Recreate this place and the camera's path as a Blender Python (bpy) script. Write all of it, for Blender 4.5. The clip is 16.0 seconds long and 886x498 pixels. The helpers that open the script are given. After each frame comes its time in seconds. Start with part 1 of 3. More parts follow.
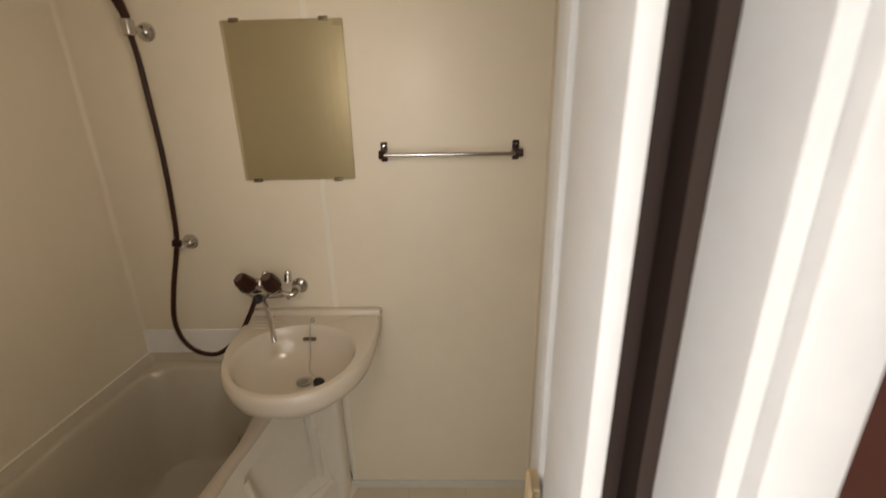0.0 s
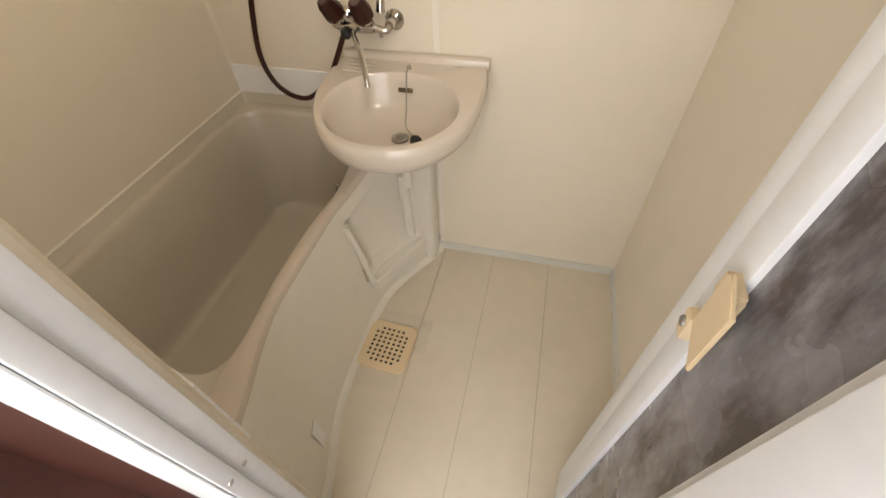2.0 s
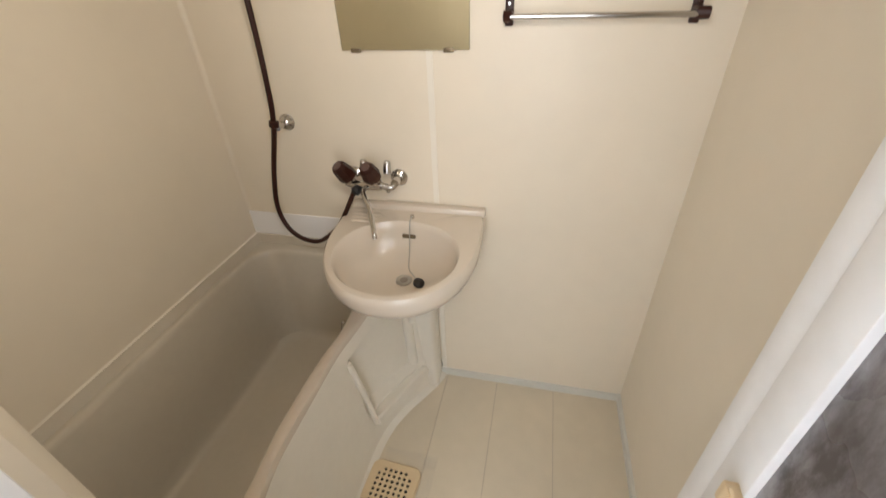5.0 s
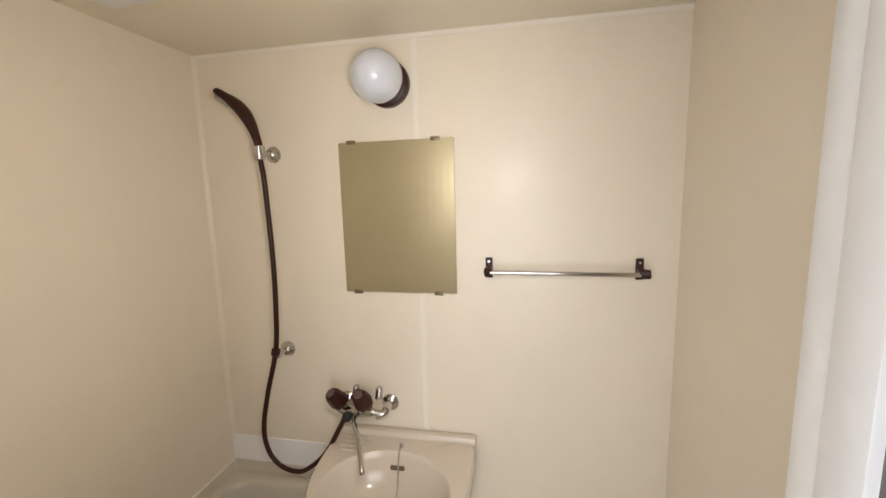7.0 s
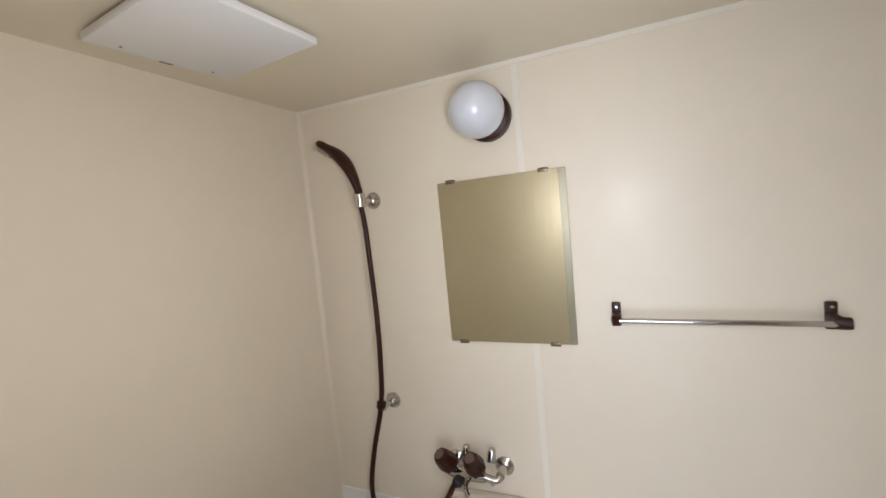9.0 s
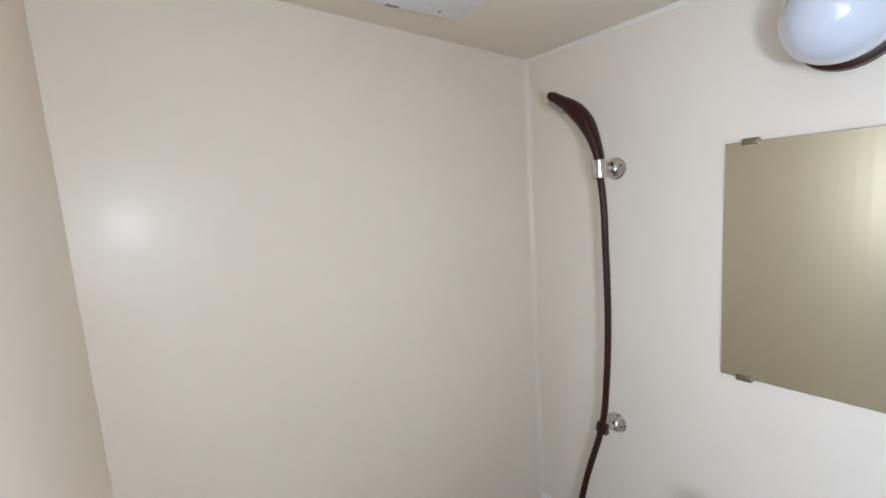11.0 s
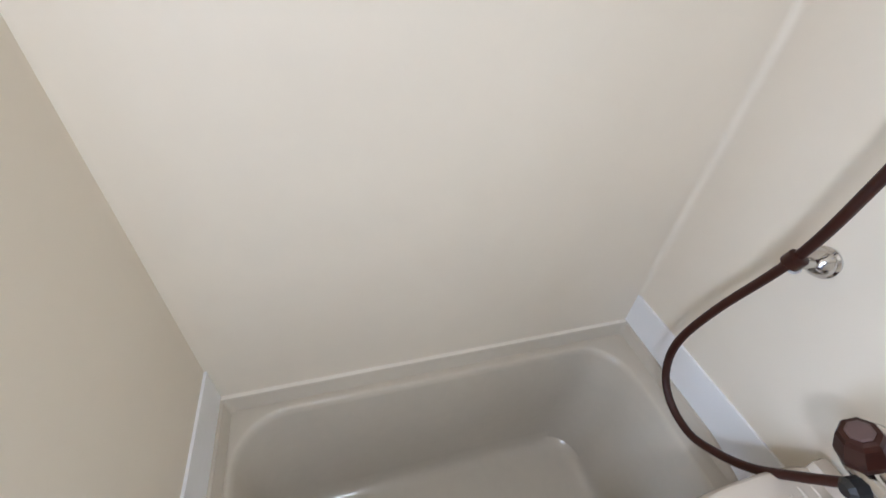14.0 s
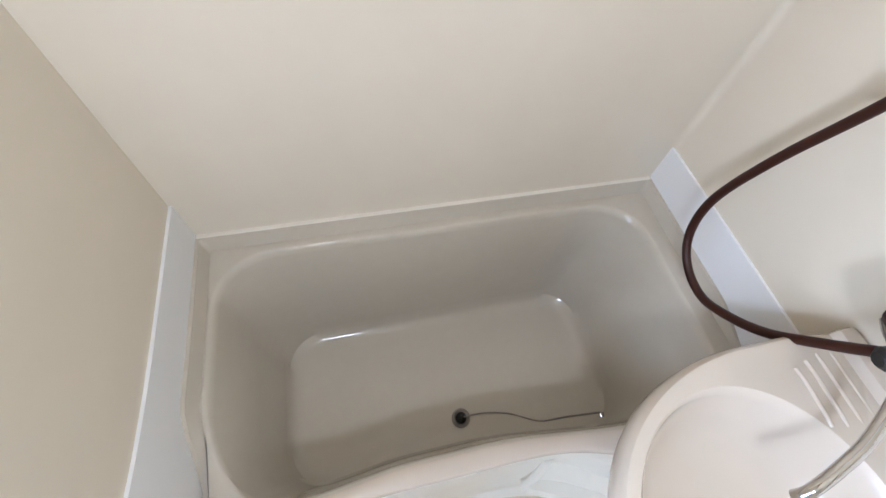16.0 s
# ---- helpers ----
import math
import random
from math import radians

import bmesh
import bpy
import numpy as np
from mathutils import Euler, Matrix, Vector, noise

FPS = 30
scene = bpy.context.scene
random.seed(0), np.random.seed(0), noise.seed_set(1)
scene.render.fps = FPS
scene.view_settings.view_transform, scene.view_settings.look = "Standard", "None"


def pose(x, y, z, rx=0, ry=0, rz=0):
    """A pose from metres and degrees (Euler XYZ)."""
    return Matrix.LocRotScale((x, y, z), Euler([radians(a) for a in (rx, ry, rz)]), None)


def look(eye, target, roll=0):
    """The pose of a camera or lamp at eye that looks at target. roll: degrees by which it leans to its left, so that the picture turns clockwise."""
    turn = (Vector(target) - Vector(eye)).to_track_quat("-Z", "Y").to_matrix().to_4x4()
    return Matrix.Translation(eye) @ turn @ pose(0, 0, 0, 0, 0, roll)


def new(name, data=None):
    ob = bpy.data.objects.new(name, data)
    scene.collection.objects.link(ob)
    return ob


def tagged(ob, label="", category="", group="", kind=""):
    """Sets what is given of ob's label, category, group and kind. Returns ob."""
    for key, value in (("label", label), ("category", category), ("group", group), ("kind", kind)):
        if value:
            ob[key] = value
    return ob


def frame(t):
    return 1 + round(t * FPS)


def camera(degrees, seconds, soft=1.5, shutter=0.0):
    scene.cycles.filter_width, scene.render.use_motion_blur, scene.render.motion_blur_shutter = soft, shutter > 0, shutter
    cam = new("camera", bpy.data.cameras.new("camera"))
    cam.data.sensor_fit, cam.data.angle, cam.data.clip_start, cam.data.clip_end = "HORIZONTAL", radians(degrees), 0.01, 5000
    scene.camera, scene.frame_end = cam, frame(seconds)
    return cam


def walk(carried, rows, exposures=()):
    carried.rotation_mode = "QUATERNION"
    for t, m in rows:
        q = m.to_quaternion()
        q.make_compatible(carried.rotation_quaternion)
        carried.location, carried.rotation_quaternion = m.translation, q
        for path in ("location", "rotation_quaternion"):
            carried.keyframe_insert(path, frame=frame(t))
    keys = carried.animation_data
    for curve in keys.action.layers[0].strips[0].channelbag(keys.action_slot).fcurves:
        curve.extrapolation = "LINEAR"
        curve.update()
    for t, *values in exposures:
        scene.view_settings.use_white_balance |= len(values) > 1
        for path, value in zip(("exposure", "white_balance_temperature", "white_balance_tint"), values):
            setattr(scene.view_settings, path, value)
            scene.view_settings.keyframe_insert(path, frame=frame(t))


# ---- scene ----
cam = camera(94.5, 16.0, shutter=0.3)
PATH = [
    (0, (1.11, -1.283, 1.435), (1.064, 0.616, 0.81), -1.1),
    (0.5, (1.059, -1.238, 1.392), (0.811, 0.541, 0.512), -1.9),
    (1, (1.031, -1.191, 1.355), (0.703, 0.416, 0.211), -2.5),
    (1.5, (1.03, -1.161, 1.325), (0.676, 0.279, -0.018), -2.2),
    (2, (1.013, -1.157, 1.294), (0.665, 0.143, -0.186), -1.9),
    (2.5, (1.004, -1.156, 1.265), (0.674, 0.059, -0.289), -1.9),
    (3, (0.999, -1.149, 1.258), (0.686, 0.034, -0.323), -1.8),
    (5.5, (1.001, -1.119, 1.443), (0.581, 0.625, 0.559), -2.4),
    (6, (1.014, -1.132, 1.464), (0.6, 0.716, 0.82), -2.2),
    (6.5, (1.014, -1.139, 1.513), (0.62, 0.77, 1.063), -1.9),
    (7, (1.008, -1.159, 1.553), (0.611, 0.78, 1.265), -1.5),
    (7.5, (1.006, -1.178, 1.59), (0.556, 0.764, 1.429), -1.6),
    (8, (0.992, -1.168, 1.614), (0.475, 0.762, 1.53), -2.4),
    (8.5, (0.967, -1.113, 1.611), (0.283, 0.762, 1.48), -5.1),
    (9, (0.933, -1.058, 1.598), (0.121, 0.764, 1.45), -5.5),
    (9.5, (0.883, -0.986, 1.59), (-0.149, 0.722, 1.45), -6.1),
    (10, (0.841, -0.953, 1.625), (-0.444, 0.571, 1.465), -6.6),
    (10.2, (0.823, -0.943, 1.633), (-0.545, 0.505, 1.457), -6.2),
    (12.5, (0.615, -0.780, 1.609), (-1.103, 0.061, 1.023), 0.1),
    (13, (0.611, -0.696, 1.541), (-1.096, -0.072, 0.705), 1.8),
    (13.5, (0.566, -0.676, 1.48), (-1.034, -0.158, 0.398), 2.9),
    (14, (0.521, -0.682, 1.422), (-0.922, -0.208, 0.12), 4.7),
    (14.5, (0.488, -0.679, 1.377), (-0.768, -0.246, -0.117), 6.6),
    (15, (0.488, -0.656, 1.338), (-0.65, -0.273, -0.261), 6.9),
    (15.5, (0.48, -0.653, 1.316), (-0.553, -0.279, -0.355), 8.6),
    (16, (0.483, -0.654, 1.303), (-0.478, -0.288, -0.412), 9.5),
]

EXPOSURES = [(0.0, -0.8, 7800, 14), (1.0, -0.17, 7700, 14.5), (2.5, 0.04, 7000, 13.5), (8.0, -0.08, 6600, 12.5), (9.0, -0.12, 6000, 12), (10.0, 0.03, 5450, 11.5), (12.5, 0.34, 5150, 12), (14.0, 0.62, 5150, 12), (16.0, 0.9, 5150, 12)]
walk(cam, [(t, look(eye, target, roll)) for t, eye, target, roll in PATH], EXPOSURES)

# room: back wall y = 0, wall along the tub x = 0, floor z = 0
W, D, H = 1.402, 0.96, 1.979
DOOR_L, DOOR_R = 0.710, 1.205
HALL_BACK = -2.05

# ---- light ----
world = bpy.data.worlds.new("world")
scene.world = world
world.use_nodes = True
sky = world.node_tree.nodes.new("ShaderNodeTexSky")
sky.sky_type, sky.sun_disc, sky.sun_elevation, sky.sun_rotation = "NISHITA", False, radians(40), radians(200)
world.node_tree.links.new(sky.outputs[0], world.node_tree.nodes["Background"].inputs[0])
world.node_tree.nodes["Background"].inputs[1].default_value = 0.1


def lamp(name, kind, energy, colour, m, size=(1, 1)):
    data = bpy.data.lights.new(name, kind)
    data.energy, data.color = energy, colour
    if kind == "AREA":
        data.shape, data.size, data.size_y = "RECTANGLE", size[0], size[1]
    else:
        data.shadow_soft_size = size[0]
    ob = new(name, data)
    ob.matrix_world = m
    return ob


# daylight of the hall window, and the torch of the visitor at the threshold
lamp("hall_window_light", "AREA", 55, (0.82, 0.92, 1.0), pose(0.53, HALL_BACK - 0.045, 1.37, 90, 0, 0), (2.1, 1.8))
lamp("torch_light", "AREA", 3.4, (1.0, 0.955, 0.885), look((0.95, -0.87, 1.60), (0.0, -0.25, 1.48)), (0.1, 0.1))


# ---- materials ----
def material(name, colour, rough=0.5, metal=0.0, spot=0.0, grain=0.0, scale=40.0, bump=0.0, bump_scale=300.0, coat=0.0, rough_var=0.0):
    """Plain paint, plastic or metal with stains (spot), grain and fine relief."""
    m = bpy.data.materials.new(name)
    m.use_nodes = True
    nt = m.node_tree
    b = nt.nodes["Principled BSDF"]
    b.inputs["Base Color"].default_value = (*colour, 1)
    b.inputs["Roughness"].default_value, b.inputs["Metallic"].default_value = rough, metal
    b.inputs["Coat Weight"].default_value = coat
    co = nt.nodes.new("ShaderNodeTexCoord")

    def noise_node(sc, detail):
        n = nt.nodes.new("ShaderNodeTexNoise")
        n.inputs["Scale"].default_value, n.inputs["Detail"].default_value = sc, detail
        nt.links.new(co.outputs["Object"], n.inputs["Vector"])
        return n
    last = None
    for amount, sc in ((spot, 3.0), (grain, scale)):
        if amount <= 0:
            continue
        n = noise_node(sc, 5)
        ramp = nt.nodes.new("ShaderNodeMapRange")
        ramp.inputs["From Min"].default_value, ramp.inputs["From Max"].default_value = 0.3, 0.7
        ramp.inputs["To Min"].default_value, ramp.inputs["To Max"].default_value = 1 - amount, 1 + amount * 0.4
        nt.links.new(n.outputs["Fac"], ramp.inputs["Value"])
        mix = nt.nodes.new("ShaderNodeMix")
        mix.data_type, mix.blend_type = "RGBA", "MULTIPLY"
        mix.inputs["Factor"].default_value = 1
        mix.inputs["A"].default_value = (*colour, 1)
        if last:
            nt.links.new(last, mix.inputs["A"])
        nt.links.new(ramp.outputs["Result"], mix.inputs["B"])
        last = mix.outputs["Result"]
    if last:
        nt.links.new(last, b.inputs["Base Color"])
    if rough_var > 0:
        n = noise_node(7.0, 4)
        r = nt.nodes.new("ShaderNodeMapRange")
        r.inputs["To Min"].default_value, r.inputs["To Max"].default_value = max(rough - rough_var, 0.02), rough + rough_var
        nt.links.new(n.outputs["Fac"], r.inputs["Value"])
        nt.links.new(r.outputs["Result"], b.inputs["Roughness"])
    if bump > 0:
        n = noise_node(bump_scale, 3)
        bp = nt.nodes.new("ShaderNodeBump")
        bp.inputs["Strength"].default_value, bp.inputs["Distance"].default_value = bump, 0.002
        nt.links.new(n.outputs["Fac"], bp.inputs["Height"])
        nt.links.new(bp.outputs["Normal"], b.inputs["Normal"])
    return m


WALL = material("cream_wall_panel", (0.79, 0.71, 0.585), 0.43, spot=0.025, grain=0.015, scale=14, coat=0.09)
WALL.node_tree.nodes["Principled BSDF"].inputs["Coat Roughness"].default_value = 0.2
CEIL = material("cream_ceiling_panel", (0.73, 0.66, 0.53), 0.4, spot=0.03, grain=0.01)
TRIM = material("cream_trim", (0.82, 0.765, 0.67), 0.35, spot=0.05)
BASE = material("pale_grey_skirting", (0.66, 0.655, 0.60), 0.4, spot=0.08)
UPSTAND = material("white_plastic_upstand", (0.88, 0.87, 0.87), 0.35, spot=0.03)
TUB = material("beige_acrylic_tub", (0.575, 0.52, 0.43), 0.15, spot=0.06, grain=0.02, rough_var=0.06, coat=0.3)
# beige top, also darkened against the apron for the lesser light on it
CAP = material("beige_acrylic_cap_shaded", (0.64, 0.55, 0.455), 0.22, spot=0.05, rough_var=0.05)
APRON = material("pale_plastic_apron", (0.78, 0.735, 0.645), 0.3, spot=0.06, grain=0.02, rough_var=0.06)
FLOOR = material("pale_bath_floor", (0.68, 0.60, 0.47), 0.38, spot=0.05, grain=0.03, scale=18, bump=0.2, bump_scale=160, rough_var=0.1)
GROOVE = material("groove_tan", (0.50, 0.43, 0.35), 0.7)
SINK = material("ivory_ceramic", (0.69, 0.61, 0.515), 0.14, spot=0.03, coat=0.2)
CHROME = material("chrome", (0.56, 0.54, 0.52), 0.12, 1.0, rough_var=0.08)
DULL = material("dull_chrome", (0.5, 0.48, 0.45), 0.32, 1.0, spot=0.2)
BROWN = material("dark_brown_plastic", (0.034, 0.009, 0.005), 0.4, spot=0.2, rough_var=0.1)
BROWN.node_tree.nodes["Principled BSDF"].inputs["Specular IOR Level"].default_value = 0.3
BLACK = material("black_rubber_and_shade", (0.012, 0.011, 0.011), 0.5)
MIRROR = material("mirror_silver", (0.80, 0.80, 0.68), 0.0, 1.0)
KNOBCAP = material("dusty_mauve_plastic", (0.12, 0.072, 0.066), 0.45, spot=0.1)
CLIP = material("mirror_clip_metal", (0.20, 0.155, 0.10), 0.4, 0.7)
GLOBE = material("milk_glass", (0.64, 0.67, 0.74), 0.12, spot=0.02, coat=0.5)
WHITE = material("white_aluminium", (0.80, 0.80, 0.80), 0.36, spot=0.05, grain=0.03, rough_var=0.06)
PANEL = material("fan_panel_plastic", (0.80, 0.80, 0.82), 0.45, spot=0.05)
CREAM = material("cream_plastic", (0.76, 0.60, 0.38), 0.38, spot=0.08)
DARKPANE = material("smoked_frosted_pane", (0.20, 0.165, 0.15), 0.26, rough_var=0.12, bump=0.15, bump_scale=28)
# pane blotches; the paler bluish ones paint in reflected hall daylight
nt = DARKPANE.node_tree
sheen_noise = nt.nodes.new("ShaderNodeTexNoise")
sheen_noise.inputs["Scale"].default_value, sheen_noise.inputs["Detail"].default_value, sheen_noise.inputs["Roughness"].default_value = 13, 9, 0.68
stretch = nt.nodes.new("ShaderNodeMapping")
stretch.inputs["Scale"].default_value = (1.0, 1.0, 0.45)
coord = nt.nodes.new("ShaderNodeTexCoord")
nt.links.new(coord.outputs["Object"], stretch.inputs["Vector"])
nt.links.new(stretch.outputs["Vector"], sheen_noise.inputs["Vector"])
tone = nt.nodes.new("ShaderNodeValToRGB")
tone.color_ramp.elements[0].position, tone.color_ramp.elements[0].color = 0.40, (0.085, 0.072, 0.072, 1)
tone.color_ramp.elements[1].position, tone.color_ramp.elements[1].color = 0.68, (0.34, 0.33, 0.35, 1)
nt.links.new(sheen_noise.outputs["Fac"], tone.inputs["Fac"])
nt.links.new(tone.outputs["Color"], nt.nodes["Principled BSDF"].inputs["Base Color"])
REDWOOD = material("reddish_brown_board", (0.076, 0.022, 0.014), 0.45, spot=0.25, grain=0.2, scale=25)
HALLWALL = material("hall_wall_paper", (0.78, 0.76, 0.72), 0.8, spot=0.05, bump=0.2)
GREY = material("grey_worn_metal", (0.30, 0.27, 0.24), 0.4, 0.3, spot=0.2)
# dark fill for the slot beside the folded door
SLOT_DARK = material("dark_slot_fill", (0.03, 0.014, 0.009), 0.7, spot=0.15)
ORANGE = material("orange_wood_rail", (0.6, 0.25, 0.09), 0.5, grain=0.2)
LABEL = material("white_label", (0.84, 0.83, 0.79), 0.5, grain=0.05)
FILM = bpy.data.materials.new("clear_film")
FILM.use_nodes = True
fb = FILM.node_tree.nodes["Principled BSDF"]
fb.inputs["Base Color"].default_value = (0.85, 0.82, 0.76, 1)
fb.inputs["Roughness"].default_value, fb.inputs["Alpha"].default_value, fb.inputs["Specular IOR Level"].default_value = 0.05, 0.06, 1.0


# ---- mesh tools ----
def part(name, bm, mat, parent=None, label="", smooth=False):
    me = bpy.data.meshes.new(name)
    bmesh.ops.recalc_face_normals(bm, faces=bm.faces)
    bm.to_mesh(me)
    bm.free()
    if mat:
        me.materials.append(mat)
    if smooth:
        me.shade_smooth()
        me.set_sharp_from_angle(angle=radians(35))
    ob = new(name, me)
    ob.parent = parent
    return tagged(ob, label)


def thing(name, label, category, group="", at=(0, 0, 0)):
    ob = new(name)
    ob.empty_display_size = 0.05
    ob.location = at
    return tagged(ob, label, category, group)


def box(x0, x1, y0, y1, z0, z1, bevel=0.0, bm=None):
    bm = bm or bmesh.new()
    vs = [bm.verts.new((x, y, z)) for x in (x0, x1) for y in (y0, y1) for z in (z0, z1)]
    fs = [bm.faces.new([vs[i] for i in f]) for f in ((0, 1, 3, 2), (4, 6, 7, 5), (0, 4, 5, 1), (2, 3, 7, 6), (0, 2, 6, 4), (1, 5, 7, 3))]
    if bevel > 0:
        edges = list({e for f in fs for e in f.edges})
        bmesh.ops.bevel(bm, geom=edges, offset=bevel, segments=2, profile=0.5, affect="EDGES")
    return bm


def loft(rings, cap0=True, cap1=True, closed=True, bm=None):
    bm = bm or bmesh.new()
    rows = [[bm.verts.new(p) for p in ring] for ring in rings]
    n = len(rows[0])
    for a, b in zip(rows, rows[1:]):
        for i in range(n if closed else n - 1):
            j = (i + 1) % n
            bm.faces.new((a[i], a[j], b[j], b[i]))
    if cap0:
        bm.faces.new(rows[0])
    if cap1:
        bm.faces.new(rows[-1])
    return bm


def spline(points, n=8):
    """A smooth line through the points."""
    ps = [Vector(p) for p in points]
    ps = [ps[0] * 2 - ps[1], *ps, ps[-1] * 2 - ps[-2]]
    out = []
    for i in range(1, len(ps) - 2):
        a, b, c, d = ps[i - 1:i + 3]
        for k in range(n):
            t = k / n
            out.append(0.5 * (2 * b + (c - a) * t + (2 * a - 5 * b + 4 * c - d) * t * t + (3 * b - a - 3 * c + d) * t ** 3))
    return out + [ps[-2]]


def tube(points, radius, sides=12, bm=None, flat=1.0):
    """A round tube along a line; radius is a number or one for each point; flat squeezes it towards y."""
    rings = []
    ref = Vector((0, 1, 0))
    for i, p in enumerate(points):
        d = (Vector(points[min(i + 1, len(points) - 1)]) - Vector(points[max(i - 1, 0)])).normalized()
        if abs(d.dot(ref)) > 0.95:
            ref = Vector((1, 0, 0))
        u = d.cross(ref).normalized()
        v = u.cross(d)
        r = radius[i] if isinstance(radius, (list, tuple)) else radius
        rings.append([Vector(p) + u * r * math.cos(a) + v * r * flat * math.sin(a) for a in (2 * math.pi * k / sides for k in range(sides))])
        ref = v
    return loft(rings, bm=bm)


def turned(profile, centre, axis, sides=32, bm=None):
    """A lathe body: profile rows (distance along axis, radius)."""
    axis = Vector(axis).normalized()
    u = axis.orthogonal().normalized()
    v = axis.cross(u)
    rings = [[Vector(centre) + axis * d + (u * math.cos(a) + v * math.sin(a)) * max(r, 1e-4) for a in (2 * math.pi * k / sides for k in range(sides))] for d, r in profile]
    return loft(rings, bm=bm)


def rounded(x0, x1, y0, y1, r, n=12, m=0):
    """Outline of a rectangle with round corners, n + 1 points a corner."""
    out = []
    for cx, cy, a0 in ((x1 - r, y1 - r, 0), (x0 + r, y1 - r, 90), (x0 + r, y0 + r, 180), (x1 - r, y0 + r, 270)):
        for k in range(n + 1):
            a = radians(a0 + 90 * k / n)
            out.append((cx + r * math.cos(a), cy + r * math.sin(a)))
    if m:
        full = []
        for k, p in enumerate(out):
            full.append(p)
            if (k + 1) % (n + 1) == 0:
                q = out[(k + 1) % len(out)]
                full += [(p[0] + (q[0] - p[0]) * s / m, p[1] + (q[1] - p[1]) * s / m) for s in range(1, m)]
        return full
    return out


def smoothstep(a, b, t):
    t = min(max((t - a) / (b - a), 0), 1)
    return t * t * (3 - 2 * t)


def structure(ob, label, category):
    return tagged(ob, label, category, kind="structure")


# ---- shell of the bath ----
structure(part("wall_back", box(-0.05, W + 0.05, 0, 0.05, -0.05, H + 0.05), WALL), "cream glossy bath wall panel behind the sink", "wall")
structure(part("wall_tub_side", box(-0.05, 0, -1.02, 0, -0.05, H + 0.05), WALL), "cream glossy bath wall panel along the tub", "wall")
structure(part("wall_right", box(W, W + 0.05, -1.05, 0, -0.05, H + 0.05), WALL), "cream glossy bath wall panel beside the folding door", "wall")


def front_y(x):
    """Inner face of the front wall: flat at the tub, falling back towards the door frame."""
    return -D - 0.085 * (x / 0.68) ** 5


xs = [0.655 * k / 17 for k in range(18)]
plan = [(x, front_y(x)) for x in xs] + [(x, front_y(x) - 0.018) for x in reversed(xs)]
bm = loft([[(x, y, z) for x, y in plan] for z in (0.0, H + 0.05)])
structure(part("wall_front_tub", bm, WALL), "cream bath wall panel at the tub's end", "wall")
structure(part("wall_front_door", box(1.275, W, -1.05, -1.0, 0, H + 0.05), WALL), "cream narrow wall panel beside the door", "wall")
structure(part("wall_front_head", box(0.25, 1.275, -1.05, -0.985, 1.86, H + 0.05), WALL), "cream wall panel above the door", "wall")
structure(part("ceiling", box(-0.05, W + 0.05, -1.05, 0.05, H, H + 0.06), CEIL), "cream bath ceiling panel", "ceiling")
bm = bmesh.new()
for a, b in ((0.4, 0.7178), (0.7202, 0.9248), (0.9272, 1.1498), (1.1522, W)):
    box(a, b, -1.06, 0, -0.05, 0, bm=bm)
floor = structure(part("floor", bm, FLOOR), "pale beige bath floor with fine drain grooves", "floor")
part("groove_bed", box(0.45, W, -1.06, 0, -0.06, -0.0025), GROOVE, floor)

# trims: panel joint, corner beads, ceiling bead, skirting
structure(part("trim_joint", box(0.695, 0.712, -0.0025, 0.002, 0.03, H - 0.012, 0.0008), TRIM), "cream vertical cover strip over the panel joint", "trim")
cove = [(-0.003, 0.003), (-0.003, -0.014)] + [(0.014 - 0.014 * math.cos(radians(a)), -0.014 + 0.014 * math.sin(radians(a))) for a in range(0, 91, 10)] + [(0.014, 0.003)]
structure(part("trim_corner", loft([[(x, y, z) for x, y in cove] for z in (0.724, H + 0.003)]), WALL, smooth=True), "cream bead in the wall corner", "trim")
structure(part("trim_ceiling", box(0.010, W, -0.003, 0.002, H - 0.012, H + 0.002, 0.0008), TRIM), "cream bead under the ceiling", "trim")
structure(part("baseboard_back", box(0.69, W - 0.012, -0.012, 0.003, -0.003, 0.03, 0.003), BASE), "pale skirting along the back wall", "baseboard")
structure(part("baseboard_right", box(W - 0.012, W + 0.003, -0.995, 0.003, -0.003, 0.031, 0.003), BASE), "pale skirting along the side wall", "baseboard")
bm = box(-0.003, 0.43, -0.005, 0.003, 0.60, 0.722, 0.0015)
structure(part("trim_upstand_back", bm, UPSTAND), "white plastic strip above the tub's end", "trim")
xs = [0.585 * k / 14 for k in range(15)]
plan = [(x, front_y(x) + 0.005) for x in xs] + [(x, front_y(x) - 0.002) for x in reversed(xs)]
up = part("trim_upstand_front", loft([[(x, y, z) for x, y in plan] for z in (0.50, 0.722)]), UPSTAND)
structure(up, "white plastic strip above the tub's end", "trim")
structure(part("trim_tub_lip", box(-0.003, 0.009, -D + 0.006, -0.006, 0.60, 0.632, 0.002), TRIM), "cream sealing bead between tub and wall", "trim")

# round inspection hatch and fan cover in the ceiling
hatch = thing("ceiling_hatch", "cream round inspection hatch flush in the ceiling", "hatch")
part("lid", turned([(0, 0.001), (0, 0.226), (0.003, 0.228), (0.006, 0.228)], (1.03, -0.535, H - 0.004), (0, 0, 1), 64), CEIL, hatch, smooth=True)
bm = turned([(0, 0.229), (-0.004, 0.231), (-0.004, 0.235), (0, 0.238)], (1.03, -0.535, H), (0, 0, 1), 64)
part("rim", bm, TRIM, hatch, smooth=True)
fan = thing("ceiling_fan_cover", "white flat rectangular cover of the ceiling ventilator", "vent")
fan.matrix_basis = pose(0.262, -0.512, H, 0, 0, -5)
